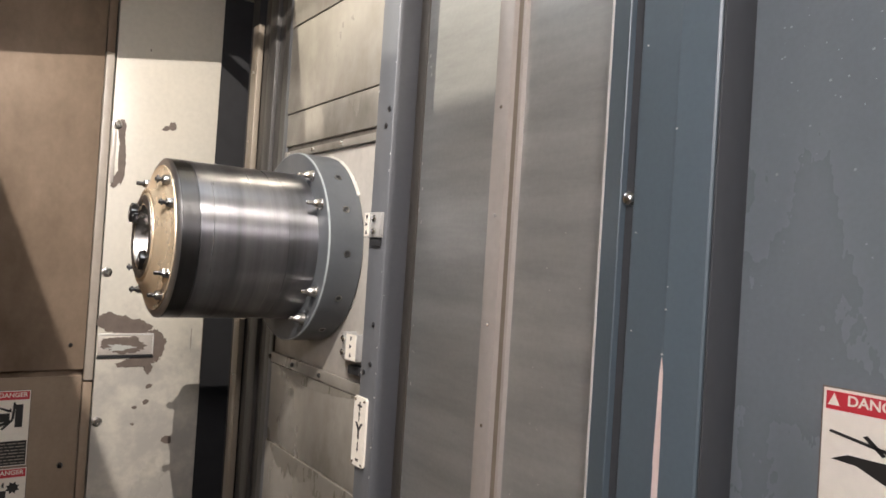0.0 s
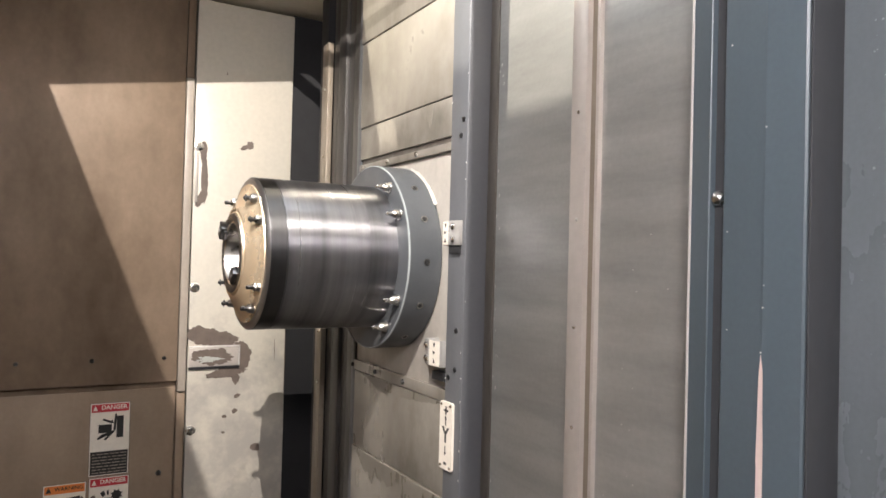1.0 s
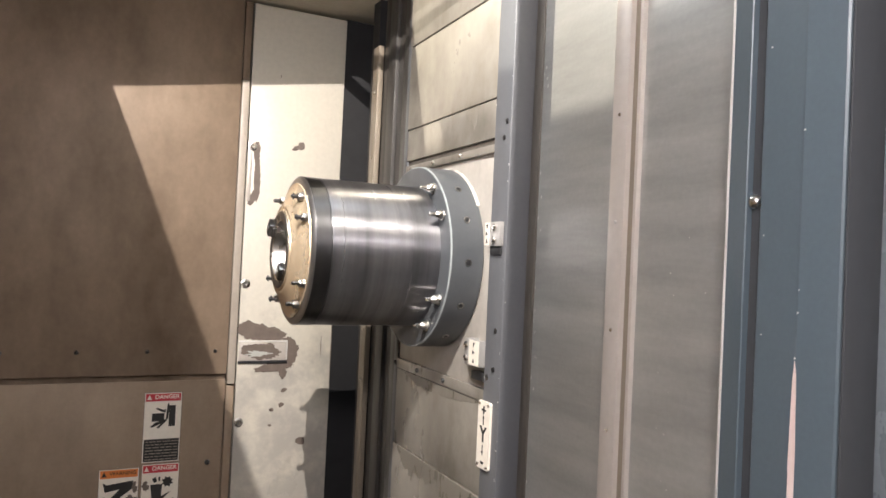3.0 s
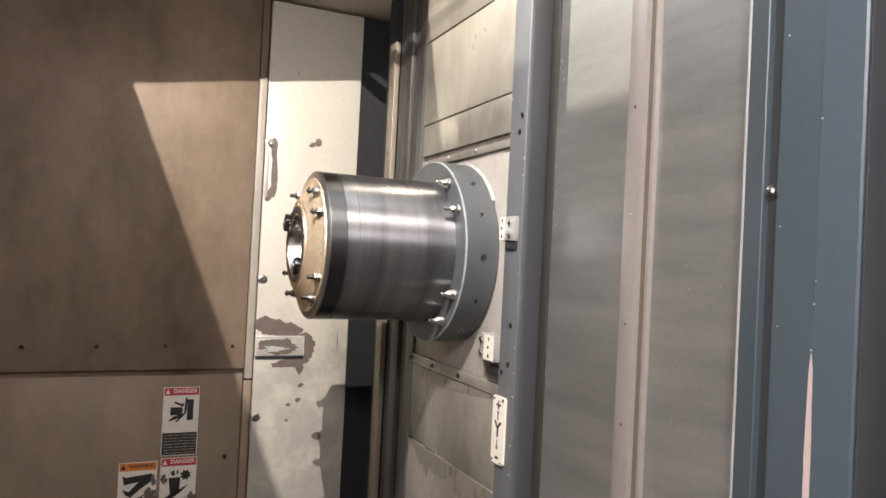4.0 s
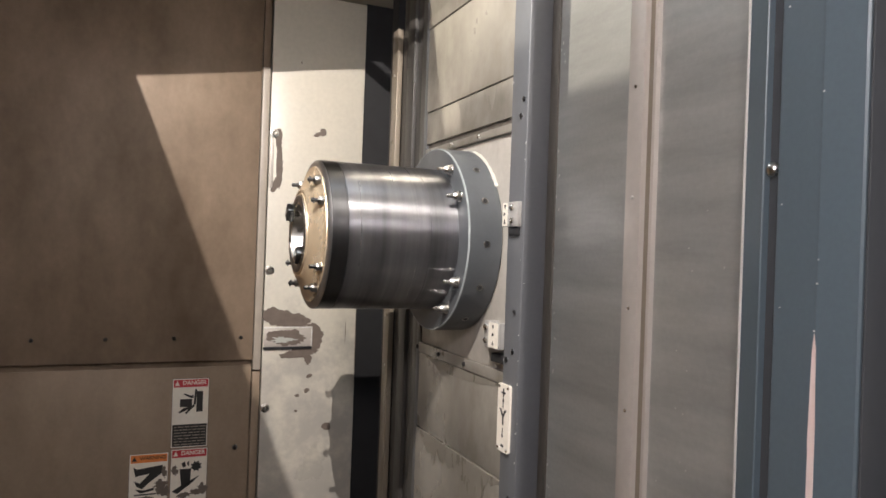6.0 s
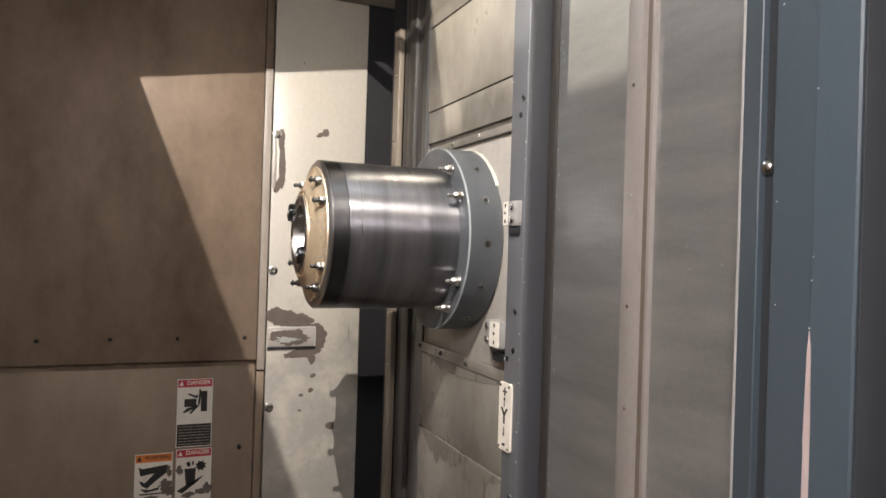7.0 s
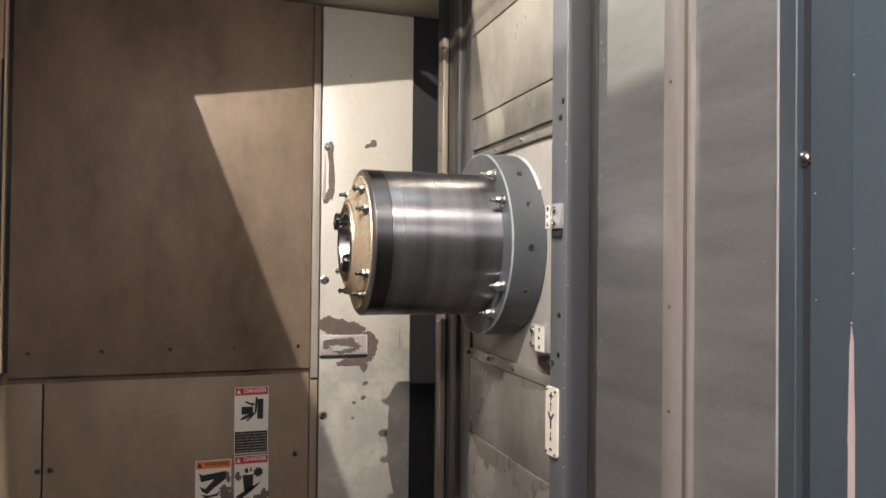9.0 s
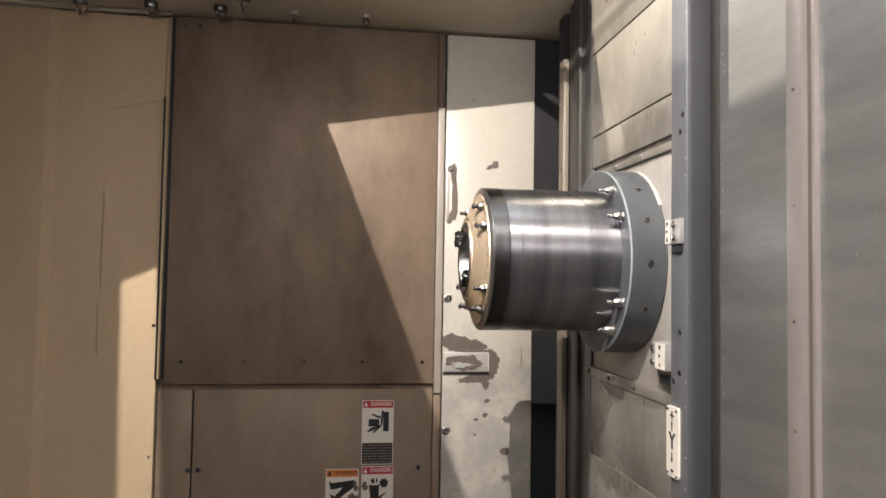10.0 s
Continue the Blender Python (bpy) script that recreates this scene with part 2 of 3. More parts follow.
# ---- setting ----
WA = 1.857           # face of the end wall
WB = 0.287           # face of the slide wall
# unseen shell added to close off light; north wall dark against bounce
structure("floor", boxm(-2.4, 1.6, -1.8, 2.3, -0.1, 0.0), FLOOR, "oily sheet steel machine floor", "floor")
structure("wall_north", boxm(-2.4, 1.6, WA + 0.03, WA + 0.13, 0.0, 3.9), DARKGREY, "unseen end wall, made dark to cut bounced light", "wall")
structure("wall_west", boxm(-2.4, -2.3, -1.8, WA + 0.03, 0.0, 3.9), CREAM, "unseen cream closing wall", "wall")
structure("wall_east", boxm(1.5, 1.6, -1.8, WA + 0.03, 0.0, 3.9), DARKGREY, "unseen dark grey closing wall", "wall")
structure("wall_south", boxm(-2.3, 1.5, -1.8, -1.7, 0.0, 3.9), CREAM, "unseen cream closing wall behind the camera", "wall")
structure("roof", boxm(-2.4, 1.6, -1.8, WA + 0.13, 3.9, 4.0), DARKGREY, "unseen dark lid added above the ceiling", "roof")

# ceiling sheet; unseen window and slot along slide wall are cut to shape light
SLIT = ((-0.797, 1.856, 1.392), (-0.78, 1.856, 0.55), (-0.673, 1.856, 0.55), (-0.711, 1.856, 1.434))   # bright strip on the side panel
SLOT_X, SLOT_Y = 0.074, 1.454
LIT = [Vector(p) for p in ((-0.291, WA, 1.817), (0.269, WA, 1.911), (0.093, WA, 0.838))]   # corner and edges of the lit patch
EYE = Vector(LAMP_A)
C, CU, CV = [(EYE + (p - EYE) * ((EYE.z - CEIL) / (EYE.z - p.z))).to_2d() for p in LIT]
U, V = (CU - C).normalized(), (CV - C).normalized()
ceiling = bmesh.new()
near = [(EYE + (Vector((0.262, 0.95, z)) - EYE) * ((EYE.z - CEIL) / (EYE.z - z))).to_2d() for z in (0.9, 1.95)]
d = near[1] - near[0]
s = ((near[0] - C).x * d.y - (near[0] - C).y * d.x) / (V.x * d.y - V.y * d.x)
hole = [C, C + s * V, near[1], CU]
outer = [Vector((-2.3, SLOT_Y)), Vector((-2.3, -1.7)), Vector((SLOT_X, -1.7)), Vector((SLOT_X, SLOT_Y))]
# added narrow slit beside the window: throws the strip on the side panel
slit = [(EYE + (Vector(p) - EYE) * ((EYE.z - CEIL) / (EYE.z - p[2]))).to_2d() for p in SLIT]
ring = [outer[0], outer[1], hole[1], hole[0]]
for k in range(4):
    j = (k + 1) % 4
    add_prism(ceiling, [tuple(ring[k]), tuple(ring[j]), tuple(slit[j]), tuple(slit[k])], CEIL, CEIL + SKIN)
for k in range(1, 4):
    j = (k + 1) % 4
    add_prism(ceiling, [tuple(outer[k]), tuple(outer[j]), tuple(hole[j]), tuple(hole[k])], CEIL, CEIL + SKIN)
add_box(ceiling, -2.3, 0.6, SLOT_Y, WA + 0.03, CEIL, CEIL + SKIN)
structure("ceiling", ceiling, CEILPAINT, "pale sheet metal ceiling with unseen openings added to shape the light", "ceiling")

# unseen hood, added so the lamp shines only through window and slit
hood = bmesh.new()
spread = hole + slit
bx = (min(p.x for p in spread) - 0.06, max(p.x for p in spread) + 0.03)
by = (min(p.y for p in spread) - 0.06, max(p.y for p in spread) + 0.06)
foot = [hood.verts.new((x, y, CEIL + SKIN + 0.0005)) for x, y in ((bx[0], by[1]), (bx[0], by[0]), (bx[1], by[0]), (bx[1], by[1]))]
cap = [hood.verts.new((EYE.x + u, EYE.y + v, EYE.z + 0.06)) for u, v in ((-0.07, 0.07), (-0.07, -0.07), (0.07, -0.07), (0.07, 0.07))]
for k in range(4):
    j = (k + 1) % 4
    hood.faces.new((foot[k], foot[j], cap[j], cap[k]))
hood.faces.new(cap)
bmesh.ops.solidify(hood, geom=hood.faces[:], thickness=-0.004)
solid("lamp_hood", hood, DARKGREY, "unseen dark shield added to keep lamp light to the openings", "lamp")


# ---- small shared makers ----
def blob(cx, cz, rx, rz, y, seed, n=40, rough=0.22, turn=0.0):
    """An uneven flat patch on the end wall, one millimetre thick."""
    n = max(n, 132)
    rnd = random.Random(seed)
    ph = [(rnd.uniform(0, 6.28), rnd.uniform(0.3, 1.0) / k ** 0.85) for k in range(2, 34)]
    pts = []
    for i in range(n):
        a = 2 * math.pi * i / n
        r = 1 + rough * sum(w * math.sin((k + 2) * a + p) for k, (p, w) in enumerate(ph))
        u, w = rx * r * math.cos(a), rz * r * math.sin(a)
        pts.append((cx + u * math.cos(turn) - w * math.sin(turn), cz + u * math.sin(turn) + w * math.cos(turn)))
    bm = bmesh.new()
    f = [bm.verts.new((x, y, z)) for x, z in pts]
    g = [bm.verts.new((x, y + 0.001, z)) for x, z in pts]
    bm.faces.new(f)
    for i in range(n):
        j = (i + 1) % n
        bm.faces.new((f[i], f[j], g[j], g[i]))
    return bm


def text_mesh(words, size, m, depth=0.0003):
    cu = bpy.data.curves.new("words", "FONT")
    cu.body, cu.size, cu.extrude, cu.align_x, cu.align_y = words, size, depth, "CENTER", "CENTER"
    cu.offset = size * 0.018
    ob = bpy.data.objects.new("words", cu)
    scene.collection.objects.link(ob)
    me = bpy.data.meshes.new_from_object(ob.evaluated_get(bpy.context.evaluated_depsgraph_get()))
    bpy.data.objects.remove(ob)
    bm = bmesh.new()
    bm.from_mesh(me)
    bpy.data.meshes.remove(me)
    bmesh.ops.transform(bm, matrix=m, verts=bm.verts)
    return bm


def face_north(x, y, z):
    """Label plane on the end wall: u to +x, v to +z, seen from the south."""
    return Matrix.Translation((x, y, z)) @ Matrix(((1, 0, 0, 0), (0, 0, -1, 0), (0, 1, 0, 0), (0, 0, 0, 1)))


def face_east(x, y, z):
    """Label plane on the slide wall: u to -y, v to +z, seen from the west."""
    return Matrix.Translation((x, y, z)) @ Matrix(((0, 0, -1, 0), (-1, 0, 0, 0), (0, 1, 0, 0), (0, 0, 0, 1)))


def flat(points, m, w0=0.0, w1=0.0006):
    """A thin plate from (u, v) points on a label plane."""
    bm = bmesh.new()
    a = [bm.verts.new(m @ Vector((u, v, w0))) for u, v in points]
    b = [bm.verts.new(m @ Vector((u, v, w1))) for u, v in points]
    n = len(points)
    for k in range(n):
        j = (k + 1) % n
        bm.faces.new((a[k], a[j], b[j], b[k]))
    bm.faces.new(b)
    bm.faces.new(a[::-1])
    return bm


def rect(u0, u1, v0, v1):
    return [(u0, v0), (u1, v0), (u1, v1), (u0, v1)]


def bolt(parent, place, axis, r=0.006, h=0.005, material=BRIGHT, name="bolt", label=""):
    return part(name, lathe(bolt_profile(r, h), frame_along(axis, place), 20), material, parent, label)


SOUTH, WEST = (0, -1, 0), (-1, 0, 0)

# ---- end wall panels ----
upper = thing("cover_panel", "grimy beige sheet metal cover panel on the end wall", "panel", (-0.34, WA, 1.14))


def under(ob):
    """Parts are modelled in world places: cancel the parent's place."""
    for c in ob.children:
        c.matrix_parent_inverse = Matrix.Translation(ob.location).inverted()
        for d in c.children:
            d.matrix_parent_inverse = Matrix.Identity(4)


part("sheet", boxm(-0.684, 0.002, 1.852, 1.866, 1.137, 2.083, 0.0015), COVER, upper)
part("bent_edge", boxm(0.0035, 0.0225, 1.846, 1.868, 1.112, 1.879, 0.002), LIP, upper, "paler bent edge strip")
part("top_edge", boxm(0.004, 0.022, 1.853, 1.868, 1.881, 2.083, 0.001), COVER, upper)
for x in (-0.644, -0.488, -0.336, -0.185, -0.028):
    bolt(upper, (x, 1.852, 1.194), SOUTH, 0.0045, 0.003, DARKSTEEL, "screw")
for x in (-0.66, -0.625):
    bolt(upper, (x, 1.852, 2.06), SOUTH, 0.005, 0.003, DARKSTEEL, "screw")
under(upper)

lower = thing("lower_panel", "grimy beige sheet metal lower panel with warning stickers", "panel", (-0.34, WA, 0.3))
part("sheet", boxm(-0.611, 0.0025, 1.866, 1.878, 0.02, 1.1205, 0.001), LOWER, lower)
part("side_sheet", boxm(-0.700, -0.615, 1.866, 1.878, 0.02, 1.1205, 0.001), LOWER, lower)
part("bent_edge", boxm(0.004, 0.0235, 1.854, 1.880, 0.02, 1.108, 0.002), LOWER, lower)
part("top_recess", boxm(-0.698, 0.0020, 1.8685, 1.8865, 1.1170, 1.150), COVER, lower)
for x, z in ((-0.621, 0.918), (-0.595, 0.918), (-0.031, 0.915), (-0.031, 0.5), (-0.3, 0.5)):
    bolt(lower, (x, 1.866, z), SOUTH, 0.0065, 0.004, DARKSTEEL, "screw")
under(lower)

pale = thing("pale_panel", "pale painted steel panel with chipped paint", "panel", (0.15, WA, 0.3))
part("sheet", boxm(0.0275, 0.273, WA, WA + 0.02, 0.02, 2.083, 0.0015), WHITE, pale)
for z in (1.715, 1.364, 1.012, 0.66):
    b = part("washer", lathe([(0, 0), (0, 0.0115), (0.0015, 0.0115), (0.002, 0.0105), (0.002, 0)], frame_along(SOUTH, (0.0385, WA, z)), 24), BRIGHT, pale)
    bolt(pale, (0.0385, WA - 0.002, z), SOUTH, 0.0068, 0.005, BRIGHT)
part("hinge_bar", boxm(0.0295, 0.0375, WA - 0.006, WA, 1.575, 1.700, 0.002), STRIP, pale)
part("latch_plate", boxm(0.030, 0.150, WA - 0.004, WA, 1.168, 1.215, 0.0015), STRIP, pale, "worn latch plate with bare edges")
for z0, z1, mat in ((1.2155, 1.2195, BARE), (1.1615, 1.1675, BLACK)):
    part("latch_edge", boxm(0.029, 0.153, WA - 0.006, WA, z0, z1, 0.001), mat, pale)
part("latch_edge", boxm(0.1505, 0.1535, WA - 0.006, WA, 1.168, 1.215, 0.0008), BARE, pale)
for k, (cx, cz, rx, rz, tn) in enumerate(((0.164, 1.729, 0.011, 0.009, 0.5), (0.150, 1.722, 0.009, 0.006, 0.4), (0.050, 1.700, 0.008, 0.030, 0.0),
                                          (0.054, 1.630, 0.009, 0.050, 0.05), (0.046, 1.585, 0.010, 0.020, -0.4), (0.085, 1.238, 0.060, 0.024, -0.12),
                                          (0.055, 1.250, 0.028, 0.018, 0.0), (0.158, 1.192, 0.026, 0.034, 0.0), (0.120, 1.150, 0.045, 0.012, 0.1),
                                          (0.085, 1.192, 0.050, 0.020, 0.0), (0.145, 1.135, 0.010, 0.014, 0.0), (0.15, 1.090, 0.008, 0.005, 0.3),
                                          (0.145, 1.052, 0.007, 0.006, 0.3), (0.12, 1.04, 0.006, 0.004, 0.2), (0.20, 0.955, 0.012, 0.010, 0.2))):
    y = WA - 0.0012 - 0.0002 * (k % 3) if k != 9 else WA - 0.0048
    part("paint_chip", blob(cx, cz, rx, rz, y, 20 + k, turn=tn), STAIN, pale, "bare brown primer where paint is chipped")
for cx, cz, rx, rz, k in ((0.2435, 1.205, 0.0007, 0.022, 61), (0.2715, 1.19, 0.0012, 0.085, 62), (0.2700, 1.29, 0.0008, 0.03, 63), (0.102, 1.905, 0.0012, 0.003, 64), (0.118, 1.0, 0.004, 0.003, 65)):
    part("scratch", blob(cx, cz, rx, rz, WA - 0.0012, k, rough=0.5), STAIN, pale)
part("pale_patch", blob(0.078, 1.186, 0.030, 0.006, WA - 0.0054, 77, rough=0.5), WORN, pale)
under(pale)

left = thing("side_panel", "cream painted folded sheet metal panel", "panel", (-1.2, WA, 0.3))
fold = bmesh.new()
add_prism(fold, [(-0.706, 1.885), (-0.706, 1.858), (-0.788, 1.8575), (-0.965, 1.852), (-0.985, 1.838), (-1.25, 1.838), (-2.29, 1.838), (-2.29, 1.885)], 0.02, 2.08)
part("sheet", fold, CREAM, left)
part("edge_strip", boxm(-0.7015, -0.6955, 1.848, 1.880, 1.150, 2.083, 0.001), CREAM, left)
# shade of the narrow gap, put in as a black strip
part("shadow_gap", boxm(-0.6950, -0.6850, 1.8600, 1.880, 1.150, 2.083), BLACK, left, "black strip for the shade in the gap beside the cover panel")
for z in (1.864, 1.60, 1.285, 0.955):
    bolt(left, (-0.714, 1.857, z), SOUTH, 0.004, 0.003, BRIGHT, "screw")
for z in (1.82, 1.34, 1.01):
    bolt(left, (-0.846, 1.859, z), SOUTH, 0.004, 0.003, DARKSTEEL, "screw")
part("bar", boxm(-0.7055, -0.7025, 1.845, 1.858, 1.15, 1.87, 0.0005), BLACK, left)
for cx, cz, rx, rz, k in ((-0.846, 1.50, 0.003, 0.13, 91), (-0.850, 1.27, 0.0025, 0.06, 92)):
    part("grime_streak", blob(cx, cz, rx, rz, 1.8545, k, n=56, rough=0.5), GRIME, left)
under(left)

structure("ceiling_rail", boxm(-2.29, -0.69, 1.834, 1.846, 2.078, 2.0895, 0.002), TAN, "tan rail under the ceiling edge", "rail")
solid("cord", lathe([(0, 0.0008), (0.138, 0.0008)], frame_along((-0.136, 0.0, -0.034), (-0.709, 1.846, 1.862)), 8), GRIME, "thin brown cord hanging on the side panel", "cord")

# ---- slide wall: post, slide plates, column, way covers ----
# black sheets stand in for the shade in gap and recess
structure("gap_back", boxm(0.275, 0.42, WA + 0.012, WA + 0.029, 0.0, 2.7), BLACK, "black sheet for the shade in the gap beside the pale panel", "wall")
structure("recess", boxm(0.40, 0.44, 1.30, WA + 0.03, 0.0, 2.7), BLACK, "black sheet for the shade in the recess behind the post", "wall")
post = thing("guide_post", "dark grey steel guide post with pale cover strip", "post", (0.33, 1.55, 0.0))
part("edge_strip", boxm(0.284, 0.300, 1.4165, 1.4380, 0.02, 2.7, 0.002), GREY, post)
for k in range(4):
    y0 = 1.440 + k * 0.048
    part("fold", boxm(0.293 + 0.007 * (k % 2), 0.33, y0, y0 + 0.046, 0.02, 2.7, 0.003), DARKGREY, post)
part("cover_strip", boxm(0.287, 0.300, 1.6330, 1.672, 0.80, 1.962, 0.0015), TAN, post, "pale steel cover strip")
for z in (1.85, 1.69, 1.46, 1.27, 1.15):
    bolt(post, (0.287, 1.650, z), WEST, 0.004, 0.003)
# black blocks fill the post's far edge and back
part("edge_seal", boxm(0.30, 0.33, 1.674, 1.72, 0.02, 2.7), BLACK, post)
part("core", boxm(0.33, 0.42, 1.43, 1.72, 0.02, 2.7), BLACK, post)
under(post)

slides = thing("slide_cover", "telescopic steel slide cover plates with oily stains", "slide cover", (0.3, 1.2, 0.0))
Y0, Y1 = 1.0095, 1.4150
for z0, z1, x, mat in ((1.8985, 2.30, 0.279, PLATE), (1.7205, 1.8970, 0.281, PLATE), (1.6535, 1.7190, 0.283, PLATE), (1.235, 1.628, 0.287, HEAD),
                       (1.0585, 1.2128, 0.283, PLATE), (0.774, 1.0570, 0.281, PLATE), (0.2, 0.7725, 0.279, PLATE)):
    part("slide_plate", boxm(x, 0.31, Y0, Y1, z0, z1, 0.001), mat, slides)
part("wiper_strip", boxm(0.281, 0.31, Y0, Y1, 1.629, 1.6425, 0.001), PLATE, slides)
part("seal", boxm(0.2875, 0.31, Y0, Y1, 1.643, 1.6530), WIPER, slides, "brown rubber seal")
part("wiper_strip", boxm(0.281, 0.31, Y0, Y1, 1.2145, 1.2345, 0.001), PLATE, slides)
for y in (1.156, 1.276, 1.39):
    bolt(slides, (0.281, y, 1.636), WEST, 0.0045, 0.004)
    bolt(slides, (0.281, y + 0.03, 1.2245), WEST, 0.0045, 0.004, DARKSTEEL)


def drip_stain(x, z, y0, y1, low, high, seed, lift):
    """Oil run below a plate joint: straight top, ragged foot, a fraction of a millimetre thick."""
    rng = random.Random(seed)
    n = 34
    foot = []
    depth = (low + high) / 2
    for k in range(n + 1):
        depth += rng.uniform(-0.28, 0.28) * (high - low)
        depth = min(high, max(low, depth))
        foot.append((-(y0 + (y1 - y0) * k / n), -depth * min(1, 6 * k / n, 6 * (n - k) / n) - 0.001))
    top = [(-(y0 + (y1 - y0) * k / 6), 0) for k in range(6, -1, -1)]
    return flat(foot + top, face_east(x, 0, z), lift, lift + 0.0003)


for args in ((0.281, 1.0560, 1.02, 1.40, 0.004, 0.045, 3, 0.0001), (0.281, 1.0550, 1.07, 1.20, 0.03, 0.12, 4, 0.0008), (0.281, 1.0550, 1.25, 1.34, 0.02, 0.08, 9, 0.0008),
             (0.283, 1.7185, 1.10, 1.15, 0.006, 0.04, 5, 0.0001), (0.283, 1.2118, 1.05, 1.38, 0.002, 0.018, 6, 0.0001)):
    part("oil_stain", drip_stain(*args), OIL, slides, "dark oily run")
part("backing", boxm(0.31, 0.34, 0.95, 1.43, 0.02, 2.7), BLACK, slides)
under(slides)

column = thing("column", "grey painted steel column beside the spindle", "column", (0.3, 0.96, 0.0))
part("body", boxm(0.265, 0.34, 0.9580, 1.0085, 0.02, 2.7, 0.002, 3), GREY, column)
for y, z in ((0.977, 1.643), (0.970, 1.668), (0.977, 1.338), (0.979, 1.277), (0.998, 1.262), (0.977, 1.05)):
    bolt(column, (0.265, y, z), WEST, 0.0042, 0.002, DARKSTEEL, "screw")
part("seal", boxm(0.3035, 0.34, 0.9355, 0.9575, 0.02, 2.7, 0.001), WIPER, column, "dark brown rubber seal")
rnd = random.Random(5)
for k in range(26):
    z, s = rnd.uniform(0.95, 1.95), rnd.uniform(0.0003, 0.0010)
    y = (0.9600, 0.9612, 1.0068)[k % 3] + rnd.uniform(-0.0008, 0.0008)
    part("paint_nick", flat([(-s, -2 * s), (s * 0.7, -s), (s, 2 * s), (-s * 0.5, s * 1.5)], face_east(0.2650, y, z), 0, 0.0002), BARE, column)
under(column)

# each bracket: folded plate with two round-head screws, a white strip with arrow marks, and a dark block below
for z0, z1, y0, y1, xf, split, screw_first in ((1.4710, 1.5095, 0.9650, 1.0135, 0.2580, 0.9975, True), (1.2735, 1.3165, 1.0215, 1.0720, 0.2620, 1.0560, False)):
    br = thing("stop_bracket", "small steel angle bracket with two screws", "bracket", (xf, y0, z0), group="stop brackets")
    part("plate", boxm(xf, xf + 0.004, y0, y1, z0, z1, 0.0009), BRACKET, br)
    part("leg", boxm(xf + 0.0042, 0.287, y1 - 0.004, y1, z0, z1, 0.0006), BRACKET, br)
    part("side_leg", boxm(xf + 0.0042, 0.2648 if screw_first else 0.287, y0, y0 + 0.004, z0, z1, 0.0006), BRACKET, br)
    part("pad", boxm(xf + (0.0030 if screw_first else 0.010), 0.2648 if screw_first else 0.287, y0 + 0.003, y1 - (0.014 if screw_first else 0.008), z0 - (0.0135 if screw_first else 0.0240), z0 - (0.001 if screw_first else 0.010), 0.001), BLACK, br, "dark block below the bracket")
    ys = (y0 + split) / 2 if screw_first else (split + y1) / 2
    for dz in (0.25, 0.76):
        part("screw", lathe([(0, 0.0055), (0.003, 0.0052), (0.005, 0.0030), (0.0055, 0)], frame_along(WEST, (xf, ys, z0 + dz * (z1 - z0))), 18), BRIGHT, br)
    a, b = (split, y1 - 0.001) if screw_first else (y0 + 0.001, split)
    part("mark_strip", boxm(xf - 0.0006, xf - 0.0001, a, b, z0 + 0.001, z1 - 0.001), PAPER, br, "white strip with black arrow marks")
    for dz, tip in ((0.20, 1), (0.52, 0), (0.82, -1)):
        m = face_east(xf - 0.0007, (a + b) / 2, z0 + dz * (z1 - z0))
        part("mark", flat([(-0.0035, 0.004 * tip - 0.003), (0.0035, 0.004 * tip), (-0.0035, 0.004 * tip + 0.003)] if not tip else [(-0.003, -0.003 * tip), (0.003, -0.003 * tip), (0, 0.004 * tip)], m), INK, br)
    under(br)

plate = thing("axis_plate", "cream axis direction plate with black letters", "sign", (0.26, 0.99, 1.12))
mp = face_east(0.2625, 0.995, 1.171)
part("backing", flat([(-0.019, -0.050), (-0.016, -0.053), (0.016, -0.053), (0.019, -0.050), (0.019, 0.050), (0.016, 0.053), (-0.016, 0.053), (-0.019, 0.050)], mp, -0.0024, 0.0015), PAPER, plate)
mt = face_east(0.2608, 0.995, 1.171)
for words, v, size in (("+", 0.038, 0.026), ("Y", 0.0, 0.034), ("-", -0.041, 0.030)):
    part("letter", text_mesh(words, size, mt @ Matrix.Translation((0, v, 0))), INK, plate)
for s in (1, -1):
    part("arrow", flat([(-0.0008, s * 0.016), (0.0008, s * 0.016), (0.0008, s * 0.026), (0.003, s * 0.026), (0, s * 0.031), (-0.003, s * 0.026), (-0.0008, s * 0.026)], mt), INK, plate)
for u, v in ((-0.014, 0.048), (0.014, 0.048), (-0.014, -0.048), (0.014, -0.048)):
    part("rivet", lathe([(0, 0.0025), (0.0015, 0.002), (0.002, 0)], mp @ Matrix.Translation((u, v, 0.0015)), 12), BRIGHT, plate)
under(plate)

ways = thing("way_cover", "brushed stainless sheet way cover with horizontal grey bands", "way cover", (0.3, 0.7, 0.0))
part("sheet", boxm(0.306, 0.316, 0.690, 0.9350, 0.02, 2.7), SHEET, ways)
part("sheet", boxm(0.265, 0.290, 0.47, 0.6570, 0.02, 2.7), SHEET, ways)
part("end_strip", boxm(0.257, 0.305, 0.6765, 0.7045, 0.02, 2.7, 0.0015), STRIP, ways, "pale end strip with small screws")
part("groove", boxm(0.264, 0.2755, 0.6635, 0.6760, 0.02, 2.7), TAN, ways)
part("edge_rib", boxm(0.2590, 0.2755, 0.6575, 0.6630, 0.02, 2.7, 0.001), STRIP, ways)
for z in (1.63, 1.50, 1.37, 1.25):
    bolt(ways, (0.257, 0.690, z), WEST, 0.0022, 0.0015, BRIGHT, "screw")
